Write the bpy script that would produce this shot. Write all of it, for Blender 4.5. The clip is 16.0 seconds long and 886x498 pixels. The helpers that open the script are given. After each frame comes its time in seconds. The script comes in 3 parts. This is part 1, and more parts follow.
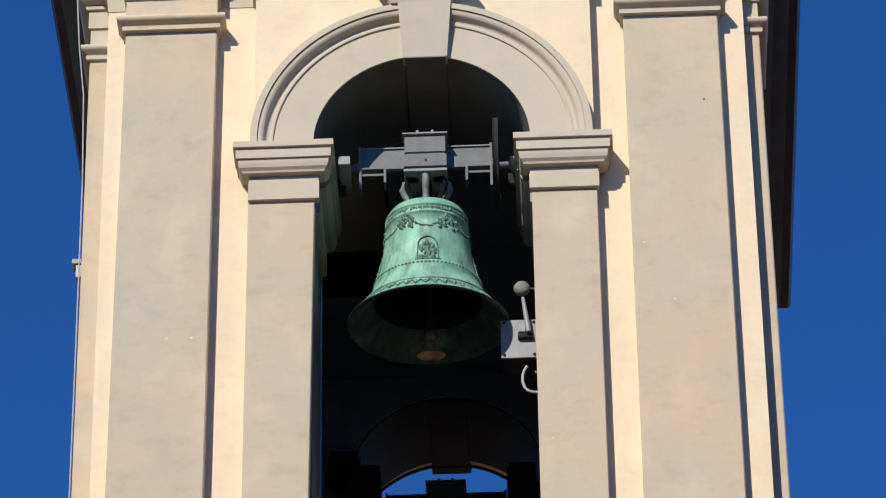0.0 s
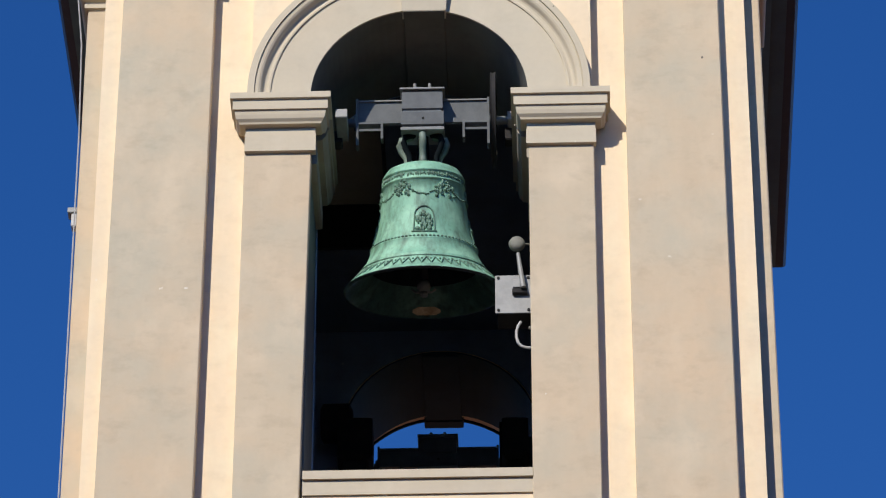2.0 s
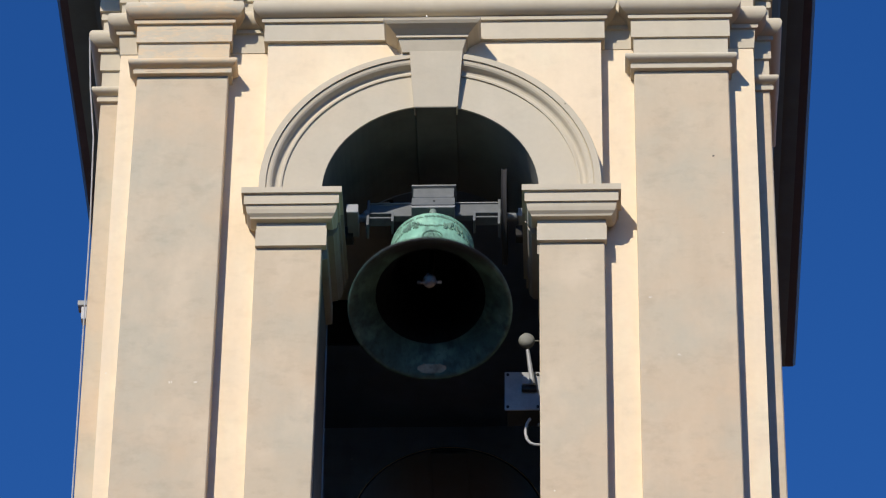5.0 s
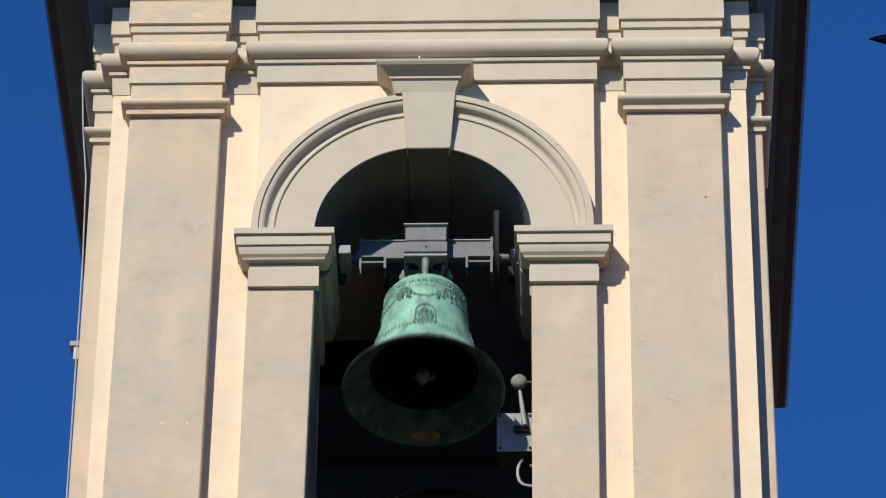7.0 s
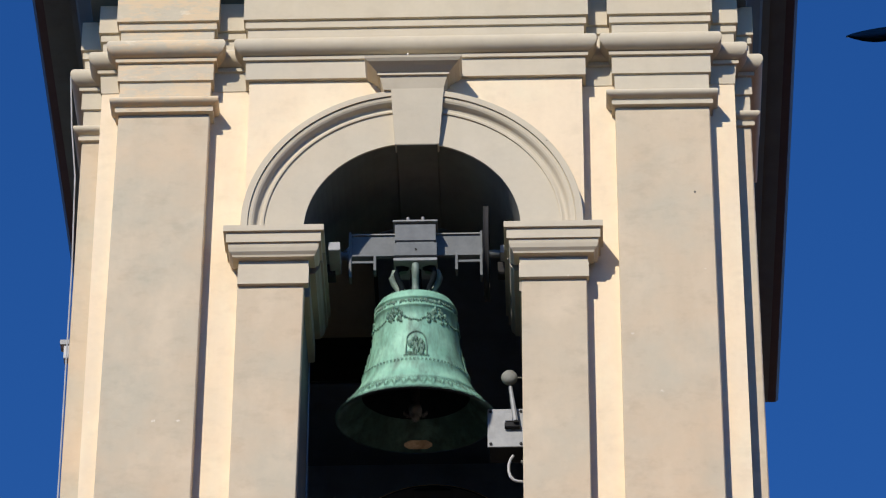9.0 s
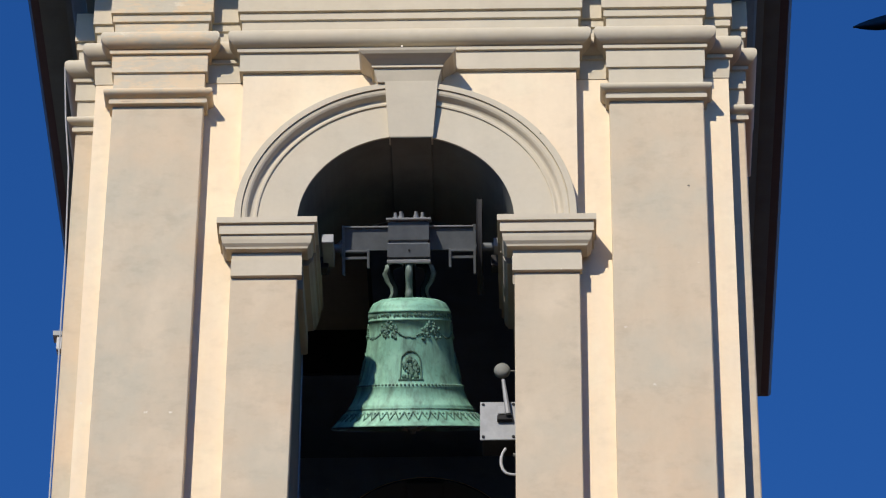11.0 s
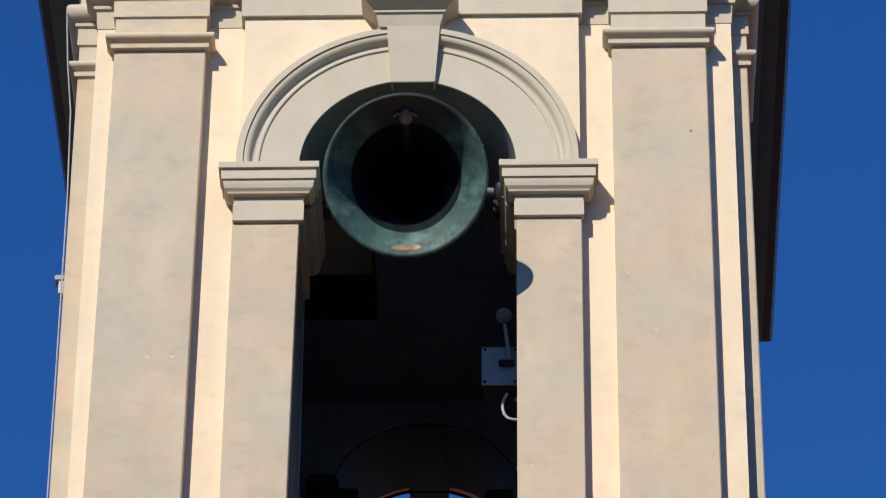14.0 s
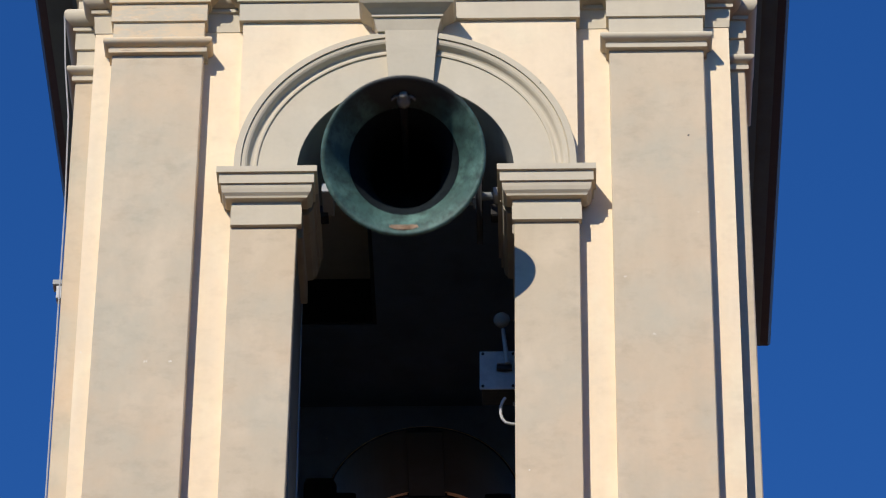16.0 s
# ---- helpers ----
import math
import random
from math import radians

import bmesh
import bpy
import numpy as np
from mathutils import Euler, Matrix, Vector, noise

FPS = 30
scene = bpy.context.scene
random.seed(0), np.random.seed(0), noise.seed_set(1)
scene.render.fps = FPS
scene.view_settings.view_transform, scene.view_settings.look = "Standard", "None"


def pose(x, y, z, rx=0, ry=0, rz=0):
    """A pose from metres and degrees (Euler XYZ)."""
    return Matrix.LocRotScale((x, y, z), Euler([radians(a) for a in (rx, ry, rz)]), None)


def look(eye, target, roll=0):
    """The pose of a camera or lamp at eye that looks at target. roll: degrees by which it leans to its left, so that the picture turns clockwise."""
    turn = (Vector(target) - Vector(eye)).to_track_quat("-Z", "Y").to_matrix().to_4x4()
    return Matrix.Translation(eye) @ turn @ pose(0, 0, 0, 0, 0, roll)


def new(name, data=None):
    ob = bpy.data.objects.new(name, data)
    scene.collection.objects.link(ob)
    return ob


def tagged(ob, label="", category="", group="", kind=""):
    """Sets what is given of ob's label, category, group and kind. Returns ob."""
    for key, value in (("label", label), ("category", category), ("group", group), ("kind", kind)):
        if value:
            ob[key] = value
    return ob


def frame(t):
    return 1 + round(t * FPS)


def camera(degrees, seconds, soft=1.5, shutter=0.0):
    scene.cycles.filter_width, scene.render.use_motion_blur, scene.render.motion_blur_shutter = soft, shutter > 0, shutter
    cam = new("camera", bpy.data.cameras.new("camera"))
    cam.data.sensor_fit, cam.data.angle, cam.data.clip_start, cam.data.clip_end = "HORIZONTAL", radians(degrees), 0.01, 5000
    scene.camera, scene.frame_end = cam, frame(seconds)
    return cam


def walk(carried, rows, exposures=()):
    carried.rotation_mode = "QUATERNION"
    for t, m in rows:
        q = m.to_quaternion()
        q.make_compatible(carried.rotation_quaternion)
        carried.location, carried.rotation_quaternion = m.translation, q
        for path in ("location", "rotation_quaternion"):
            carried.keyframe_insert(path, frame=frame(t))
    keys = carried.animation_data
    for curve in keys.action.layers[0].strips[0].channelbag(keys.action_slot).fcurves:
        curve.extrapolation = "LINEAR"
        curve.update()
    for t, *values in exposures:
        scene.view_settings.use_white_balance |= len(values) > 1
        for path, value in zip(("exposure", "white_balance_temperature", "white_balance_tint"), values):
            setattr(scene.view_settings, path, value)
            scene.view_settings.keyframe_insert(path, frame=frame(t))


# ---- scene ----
cam = camera(10.805, 16.0, soft=1.15, shutter=0.3)
EYE = Vector((0.998, -27.00, 1.6))


def aim(yaw, pitch, roll):
    a, b = radians(yaw), radians(pitch)
    way = Vector((math.sin(a) * math.cos(b), math.cos(a) * math.cos(b), math.sin(b)))
    return look(EYE, EYE + way, roll)


# seconds, heading, tilt, lean of the held camera
TURNS = [(0, -1.851, 36.671, -0.819),
        (0.5, -1.851, 36.777, -0.447),
        (1, -1.892, 36.415, -0.364),
        (1.5, -1.933, 36.071, -0.354),
        (2, -1.786, 36.111, 0.019),
        (2.5, -1.702, 36.357, 0.042),
        (3, -1.619, 36.767, 0.136),
        (3.5, -1.540, 37.053, 0.082),
        (4, -1.875, 37.184, 0.470),
        (4.2, -2.014, 37.235, 0.548),
        (6.3, -1.811, 37.339, 0.746),
        (6.5, -1.808, 37.478, 0.729),
        (7, -1.839, 37.788, 0.631),
        (7.5, -1.833, 37.866, 0.523),
        (8, -1.816, 37.712, 0.338),
        (8.5, -1.677, 37.747, 0.145),
        (11, -1.574, 37.655, 0.351),
        (11.5, -1.461, 37.628, 0.370),
        (12, -1.385, 37.676, 0.350),
        (12.5, -1.343, 37.463, 0.345),
        (13, -1.445, 36.894, 0.408),
        (13.5, -1.601, 36.690, 0.500),
        (14, -1.597, 36.981, 0.455),
        (14.5, -1.541, 37.244, 0.342),
        (15, -1.582, 37.223, 0.303),
        (15.5, -1.660, 37.125, 0.454),
        (16, -1.565, 37.035, 0.400)]
walk(cam, [(t, aim(a, b, c)) for t, a, b, c in TURNS])

# world and sun
SUN_WAY = Vector((0.455, 1.0, -0.745)).normalized()
elev = math.asin(-SUN_WAY.z)
world = bpy.data.worlds.new("world")
scene.world = world
world.use_nodes = True
wn = world.node_tree.nodes
sky = wn.new("ShaderNodeTexSky")
sky.sky_type, sky.sun_disc = "NISHITA", False
sky.sun_elevation, sky.sun_rotation = elev, math.atan2(-SUN_WAY.x, -SUN_WAY.y)
sky.altitude, sky.air_density, sky.dust_density, sky.ozone_density = 1500, 1.0, 0.0, 6.0
wn["Background"].inputs["Strength"].default_value = 0.137
deep = wn.new("ShaderNodeHueSaturation")
deep.inputs["Saturation"].default_value = 1.21
deep.inputs["Hue"].default_value = 0.511
world.node_tree.links.new(sky.outputs[0], deep.inputs["Color"])
world.node_tree.links.new(deep.outputs[0], wn["Background"].inputs["Color"])
sun_data = bpy.data.lights.new("sun", "SUN")
sun_data.energy, sun_data.angle, sun_data.color = 4.6, radians(0.55), (1.0, 0.925, 0.80)
sun = new("sun", sun_data)
sun.matrix_world = look((-20, -40, 60), Vector((-20, -40, 60)) + SUN_WAY)
scene.view_settings.exposure = 0.0


# materials
class Mat:
    """A node material with a few short helpers."""

    def __init__(self, name, rough=0.85, metal=0.0):
        self.m = bpy.data.materials.new(name)
        self.m.use_nodes = True
        self.t = self.m.node_tree
        self.b = self.t.nodes["Principled BSDF"]
        self.b.inputs["Roughness"].default_value = rough
        self.b.inputs["Metallic"].default_value = metal
        self.co = self.t.nodes.new("ShaderNodeTexCoord").outputs["Object"]

    def link(self, a, b):
        self.t.links.new(a, b)

    def noise(self, scale, detail=4.0, rough=0.55, stretch=None):
        n = self.t.nodes.new("ShaderNodeTexNoise")
        n.inputs["Scale"].default_value, n.inputs["Detail"].default_value, n.inputs["Roughness"].default_value = scale, detail, rough
        co = self.co
        if stretch:
            mp = self.t.nodes.new("ShaderNodeMapping")
            mp.inputs["Scale"].default_value = stretch
            self.link(co, mp.inputs["Vector"])
            co = mp.outputs[0]
        self.link(co, n.inputs["Vector"])
        return n.outputs["Fac"]

    def ramp(self, fac, stops):
        r = self.t.nodes.new("ShaderNodeValToRGB")
        e = r.color_ramp.elements
        e[0].position, e[0].color = stops[0][0], (*stops[0][1], 1)
        e[1].position, e[1].color = stops[-1][0], (*stops[-1][1], 1)
        for p, c in stops[1:-1]:
            e.new(p).color = (*c, 1)
        self.link(fac, r.inputs[0])
        return r.outputs[0]

    def mix(self, a, b, fac, kind="MIX"):
        n = self.t.nodes.new("ShaderNodeMix")
        n.data_type, n.blend_type = "RGBA", kind
        if isinstance(fac, float):
            n.inputs[0].default_value = fac
        else:
            self.link(fac, n.inputs[0])
        for s, v in ((6, a), (7, b)):
            if isinstance(v, tuple):
                n.inputs[s].default_value = (*v, 1)
            else:
                self.link(v, n.inputs[s])
        return n.outputs[2]

    def color(self, c):
        if isinstance(c, tuple):
            self.b.inputs["Base Color"].default_value = (*c, 1)
        else:
            self.link(c, self.b.inputs["Base Color"])

    def bump(self, h, strength, dist=0.01):
        n = self.t.nodes.new("ShaderNodeBump")
        n.inputs["Strength"].default_value, n.inputs["Distance"].default_value = strength, dist
        self.link(h, n.inputs["Height"])
        self.link(n.outputs[0], self.b.inputs["Normal"])


def stucco(name, base, warm, cool, blotch=1.0, repair=False):
    """Painted lime render: cloudy patches, brushed wash, rain streaks, grain and small chips."""
    k = Mat(name, 0.92)
    w = 0.95 * blotch
    c = k.mix(base, warm, k.ramp(k.noise(0.62, 4, 0.55), [(0.38, (0, 0, 0)), (0.62, (w, w, w))]))
    c = k.mix(c, cool, k.ramp(k.noise(1.25, 4, 0.55), [(0.42, (0, 0, 0)), (0.68, (w, w, w))]))
    pale = k.ramp(k.noise(3.1, 4, 0.55, (1, 1, 0.7)), [(0.5, (0, 0, 0)), (0.72, (0.5 * blotch,) * 3)])
    c = k.mix(c, tuple(min(0.85, v * q) for v, q in zip(base, (1.2, 1.2, 1.22))), pale)
    dull = k.ramp(k.noise(5.3, 5, 0.6, (1, 1, 1.6)), [(0.52, (1, 1, 1)), (0.75, (0.88, 0.875, 0.87))])
    c = k.mix(c, dull, 0.85 * blotch, "MULTIPLY")
    streak = k.ramp(k.noise(1.0, 5, 0.6, (4.5, 4.5, 0.6)), [(0.33, (0.9, 0.89, 0.88)), (0.58, (1, 1, 1))])
    c = k.mix(c, streak, 0.4, "MULTIPLY")
    fine = k.ramp(k.noise(21, 5, 0.6), [(0.3, (0.95, 0.945, 0.94)), (0.65, (1.02, 1.02, 1.02))])
    c = k.mix(c, fine, 0.45, "MULTIPLY")
    spots = k.mix(k.noise(15, 2), k.noise(2.2, 3), 0.45)
    chip = k.ramp(spots, [(0.7, (0, 0, 0)), (0.73, (0.4, 0.4, 0.4))])
    c = k.mix(c, (0.8, 0.76, 0.7), chip)
    if repair:
        # ragged ochre and whitish repairs where the paint has come away
        ragged = k.mix(k.noise(3.0, 6, 0.7, (1, 1, 2.2)), k.noise(17, 5, 0.65, (0.6, 1, 2.0)), 0.4)
        c = k.mix(c, (0.66, 0.5, 0.32), k.ramp(ragged, [(0.46, (0, 0, 0)), (0.54, (0.8, 0.8, 0.8))]))
        c = k.mix(c, (0.75, 0.66, 0.52), k.ramp(k.noise(6, 6, 0.72, (0.9, 1, 1.8)), [(0.6, (0, 0, 0)), (0.68, (0.55, 0.55, 0.55))]))
        c = k.mix(c, (0.33, 0.25, 0.19), k.ramp(k.noise(11, 5, 0.6, (0.35, 1, 3.0)), [(0.67, (0, 0, 0)), (0.71, (0.7, 0.7, 0.7))]))
    k.color(c)
    k.bump(k.noise(9, 6, 0.6), 0.12, 0.01)
    return k.m


CREAM = stucco("cream_render", (0.80, 0.65, 0.46), (0.83, 0.66, 0.45), (0.74, 0.63, 0.47), 0.7)
GREY = stucco("grey_render", (0.553, 0.458, 0.33), (0.6, 0.467, 0.322), (0.507, 0.45, 0.342), 1.12)
STONE = stucco("grey_trim", (0.55, 0.483, 0.368), (0.56, 0.472, 0.35), (0.5, 0.46, 0.37), 0.6)
PATCHY = stucco("patched_grey_trim", (0.55, 0.483, 0.368), (0.56, 0.472, 0.35), (0.5, 0.46, 0.37), 0.6, repair=True)
INNER = stucco("shade_tinted_inner_render", (0.28, 0.36, 0.46), (0.3, 0.365, 0.45), (0.22, 0.28, 0.37))
# ceiling is the inner render made darker, shade painted into the colour
CEILING = stucco("shade_dark_ceiling", (0.13, 0.165, 0.22), (0.14, 0.17, 0.21), (0.1, 0.13, 0.18))
# near-black copy of the trim, painting the rear opening's shade
REAR_TRIM = stucco("shade_dark_rear_trim", (0.034, 0.062, 0.085), (0.038, 0.064, 0.084), (0.028, 0.052, 0.072))
# darker copy of STONE paints shade on the impost's return in the reveal
SHADED_TRIM = stucco("shade_darkened_trim", (0.36, 0.32, 0.26), (0.38, 0.33, 0.26), (0.28, 0.26, 0.23))
# wall render darkened, so the opening's shade is in the colour
REVEAL = stucco("shade_dark_reveal", (0.155, 0.155, 0.14), (0.165, 0.16, 0.14), (0.115, 0.12, 0.115))
# eave shade put into the colour, bluish to offset the red ground bounce
SOFFIT = stucco("eave_shade_render", (0.095, 0.15, 0.18), (0.1, 0.15, 0.175), (0.08, 0.12, 0.155))


def worn_metal(name, col, col2, rough, metal, scale=9.0, bump=0.15):
    k = Mat(name, rough, metal)
    c = k.mix(col, col2, k.ramp(k.noise(scale, 6, 0.65), [(0.4, (0, 0, 0)), (0.66, (1, 1, 1))]))
    k.color(c)
    k.bump(k.noise(45, 5, 0.6), bump, 0.004)
    return k.m


IRON = worn_metal("grey_painted_steel", (0.115, 0.125, 0.132), (0.15, 0.16, 0.168), 0.55, 0.1)
DARK_IRON = worn_metal("dark_iron", (0.014, 0.014, 0.016), (0.024, 0.021, 0.02), 0.9, 0.0)
GALV = worn_metal("galvanised_steel", (0.25, 0.255, 0.26), (0.31, 0.315, 0.32), 0.6, 0.1)
GUTTER = worn_metal("dark_gutter_metal", (0.02, 0.027, 0.06), (0.03, 0.036, 0.07), 0.5, 0.2)
CABLE = worn_metal("grey_cable", (0.42, 0.42, 0.42), (0.3, 0.3, 0.3), 0.5, 0.0)
BALL = worn_metal("clapper_iron", (0.26, 0.25, 0.24), (0.17, 0.165, 0.155), 0.6, 0.1)
COPPER = worn_metal("striker_pad", (0.2, 0.2, 0.175), (0.14, 0.14, 0.125), 0.7, 0.1)


def verdigris(name, green, dark, pale, shade_tone=None):
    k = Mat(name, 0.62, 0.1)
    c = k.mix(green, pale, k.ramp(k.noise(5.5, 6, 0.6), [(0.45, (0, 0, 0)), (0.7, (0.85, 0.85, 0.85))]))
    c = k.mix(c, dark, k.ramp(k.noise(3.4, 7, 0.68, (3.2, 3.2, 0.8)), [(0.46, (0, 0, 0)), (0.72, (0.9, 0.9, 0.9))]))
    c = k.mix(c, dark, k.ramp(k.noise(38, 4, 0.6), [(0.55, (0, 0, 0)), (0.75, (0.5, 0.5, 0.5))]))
    if shade_tone:
        # shade painted, with a ragged edge, on the lip side no sun reaches
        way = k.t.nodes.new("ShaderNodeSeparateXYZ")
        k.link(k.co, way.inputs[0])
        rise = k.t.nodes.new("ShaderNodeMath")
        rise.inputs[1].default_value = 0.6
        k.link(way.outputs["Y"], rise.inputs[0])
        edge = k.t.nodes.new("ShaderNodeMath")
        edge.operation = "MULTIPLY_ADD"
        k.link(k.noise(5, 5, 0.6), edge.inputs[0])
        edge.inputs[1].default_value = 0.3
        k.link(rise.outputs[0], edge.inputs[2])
        c = k.mix(shade_tone, c, k.ramp(edge.outputs[0], [(0.31, (0, 0, 0)), (0.47, (1, 1, 1))]))
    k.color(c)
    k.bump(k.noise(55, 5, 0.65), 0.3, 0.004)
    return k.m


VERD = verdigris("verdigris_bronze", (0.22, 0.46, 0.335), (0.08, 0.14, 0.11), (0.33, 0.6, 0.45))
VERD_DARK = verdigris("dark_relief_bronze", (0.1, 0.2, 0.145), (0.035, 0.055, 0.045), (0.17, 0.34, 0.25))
# inner lip: verdigris darkened, the shade inside the bell put into its colour
VERD_IN = verdigris("shaded_inner_bronze", (0.042, 0.098, 0.085), (0.015, 0.028, 0.026), (0.115, 0.23, 0.195), (0.01, 0.014, 0.017))
# near black: soot deep in the bell, plus shade painted into the colour
SHADE_SOOT = verdigris("shade_soot_bronze", (0.01, 0.014, 0.017), (0.006, 0.008, 0.01), (0.015, 0.021, 0.024))
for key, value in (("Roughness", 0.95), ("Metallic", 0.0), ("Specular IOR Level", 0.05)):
    SHADE_SOOT.node_tree.nodes["Principled BSDF"].inputs[key].default_value = value
CROWN = verdigris("crown_bronze", (0.16, 0.21, 0.18), (0.04, 0.055, 0.05), (0.28, 0.36, 0.31))
WORN = worn_metal("worn_bronze", (0.42, 0.3, 0.21), (0.2, 0.12, 0.07), 0.42, 0.6, 14.0)
WARM_GROUND = stucco("paving", (0.24, 0.098, 0.046), (0.25, 0.098, 0.044), (0.215, 0.092, 0.048))
RING_WALL = stucco("ring_wall_render", (0.1, 0.075, 0.06), (0.11, 0.075, 0.055), (0.09, 0.07, 0.06))
LIGHT_SINK = worn_metal("light_sink", (0.018, 0.02, 0.022), (0.027, 0.028, 0.03), 0.9, 0.0, 5.0)
TILE = worn_metal("roof_tile", (0.24, 0.11, 0.07), (0.3, 0.16, 0.1), 0.9, 0.0, 4)
_leaf = Mat("leaf", 0.5)
_leaf.color(_leaf.mix((0.06, 0.08, 0.075), (0.09, 0.11, 0.09), _leaf.noise(60)))
LEAF = _leaf.m


# mesh helpers
def part(name, bm, material, parent=None, label="", at=None, smooth=False):
    me = bpy.data.meshes.new(name)
    bmesh.ops.recalc_face_normals(bm, faces=bm.faces)
    bm.to_mesh(me)
    bm.free()
    if smooth:
        me.polygons.foreach_set("use_smooth", [True] * len(me.polygons))
    me.materials.append(material)
    ob = new(name, me)
    if parent:
        ob.parent = parent
    if at:
        ob.matrix_basis = at
    if label:
        tagged(ob, label)
    return ob


def loft(bm, rings, cap=True, closed=True):
    """Skin over rings of equal length."""
    vs = [[bm.verts.new(p) for p in r] for r in rings]
    n = len(vs[0])
    for a, b in zip(vs, vs[1:]):
        for i in range(n if closed else n - 1):
            bm.faces.new((a[i], a[(i + 1) % n], b[(i + 1) % n], b[i]))
    if cap:
        bm.faces.new(vs[0])
        bm.faces.new(vs[-1])
    return vs


def slab(bm, x0, x1, y0, y1, z0, z1, bevel=0.0):
    b = bevel
    rows = [(b, z0), (0, z0 + b), (0, z1 - b), (b, z1)] if b else [(0, z0), (0, z1)]
    rings = []
    for e, z in rows:
        rings.append([(x0 + e, y0 + e, z), (x1 - e, y0 + e, z), (x1 - e, y1 - e, z), (x0 + e, y1 - e, z)])
    loft(bm, rings)


def shaft_slab(bm, x0, x1, y0, y1, z0, z1, lean0, lean1, bevel=0.008):
    """An upright slab whose two edges lean by so many metres a metre below its top."""
    b = bevel
    rings = []
    for e, z in ((b, z0), (0, z0 + b), (0, z1 - b), (b, z1)):
        a, c = x0 - lean0 * (z1 - z) + e, x1 - lean1 * (z1 - z) - e
        rings.append([(a + b, y0 + e, z), (c - b, y0 + e, z), (c, y0 + b + e, z), (c, y1 - e, z), (a, y1 - e, z), (a, y0 + b + e, z)])
    loft(bm, rings)


def mould(bm, x0, x1, y0, y1, profile):
    """A moulded block: the rectangle grows by e at each height z, with mitred corners."""
    loft(bm, [[(x0 - e, y0 - e, z), (x1 + e, y0 - e, z), (x1 + e, y1 + e, z), (x0 - e, y1 + e, z)] for e, z in profile])


def turned(bm, profile, n=64, axis="z"):
    rings = []
    for r, h in profile:
        ring = []
        for i in range(n):
            a = 2 * math.pi * i / n
            p = (r * math.cos(a), r * math.sin(a), h)
            ring.append(p if axis == "z" else (p[2], p[0], p[1]))
        rings.append(ring)
    loft(bm, rings, cap=True)


def tube(bm, pts, r, n=8):
    pts = [Vector(p) for p in pts]
    rings = []
    for i, p in enumerate(pts):
        d = (pts[min(i + 1, len(pts) - 1)] - pts[max(i - 1, 0)]).normalized()
        u = d.cross(Vector((0.31, 0.52, 0.8))).normalized()
        v = d.cross(u)
        k = r[i] if isinstance(r, (list, tuple)) else r
        rings.append([p + k * (u * math.cos(2 * math.pi * j / n) + v * math.sin(2 * math.pi * j / n)) for j in range(n)])
    loft(bm, rings)


def blob(bm, c, rx, ry, rz, n=8, m=5):
    rings = []
    for i in range(m + 1):
        a = math.pi * (i + 0.02) / (m + 0.04)
        rings.append([(c[0] + rx * math.sin(a) * math.cos(2 * math.pi * j / n), c[1] + ry * math.sin(a) * math.sin(2 * math.pi * j / n), c[2] + rz * math.cos(a)) for j in range(n)])
    loft(bm, rings)


def thing(name, label, category, at=None, group="", kind=""):
    ob = new(name)
    ob.empty_display_size = 0.2
    if at:
        ob.matrix_basis = at
    return tagged(ob, label, category, group, kind)


def arch_wall(bm, half, y0, y1, z0, z1, hw, spring, n=40, ox=0.0, left=None):
    """A wall with an arched opening that goes through it; the opening starts at z0."""
    left = -half if left is None else left
    slab(bm, left, ox - hw, y0, y1, z0, spring)
    slab(bm, ox + hw, half, y0, y1, z0, spring)
    arc = [(ox + hw * math.cos(math.pi * i / n), spring + hw * math.sin(math.pi * i / n)) for i in range(n + 1)]
    top = [((half + left) / 2 + math.cos(math.pi * i / n) * (half - left) / 2, z1) for i in range(n + 1)]
    rings = [[(x, y0, z), (x, y1, z), (u, y1, w), (u, y0, w)] for (x, z), (u, w) in zip(arc, top)]
    # ends reach down to the springing
    rings.insert(0, [(ox + hw, y0, spring), (ox + hw, y1, spring), (half, y1, spring), (half, y0, spring)])
    rings.append([(ox - hw, y0, spring), (ox - hw, y1, spring), (left, y1, spring), (left, y0, spring)])
    loft(bm, rings)


def reveal(bm, y0, y1, z0, hw, spring, ox, th=0.012, n=40):
    """A thin lining of an arched opening's jambs and vault."""
    path = [(ox + hw, z0)] + [(ox + hw * math.cos(math.pi * i / n), spring + hw * math.sin(math.pi * i / n)) for i in range(n + 1)] + [(ox - hw, z0)]
    inner = [(ox + hw - th, z0)] + [(ox + (hw - th) * math.cos(math.pi * i / n), spring + (hw - th) * math.sin(math.pi * i / n)) for i in range(n + 1)] + [(ox - hw + th, z0)]
    loft(bm, [[(a, y0, b), (a, y1, b), (c, y1, d), (c, y0, d)] for (a, b), (c, d) in zip(path, inner)])


# the ground, unseen; its red is chosen to warm light bounced into shadows
bm = bmesh.new()
slab(bm, -1500, 1500, -1500, 1500, -0.5, 0.0)
tagged(part("ground", bm, WARM_GROUND), "unseen ground below the tower, reddish to warm bounced light", "ground", kind="structure")

# plain unseen wall all round, added to block low sky light
bm = bmesh.new()
n = 48
ring = [(46 * math.cos(2 * math.pi * i / n), 46 * math.sin(2 * math.pi * i / n)) for i in range(n + 1)]
loft(bm, [[(x, y, -0.1), (x, y, 24.0), (x * 1.02, y * 1.02, 24.0), (x * 1.02, y * 1.02, -0.1)] for x, y in ring], cap=False)
tagged(part("backdrop", bm, RING_WALL), "unseen plain dark ring wall that blocks low sky light", "backdrop", kind="structure")

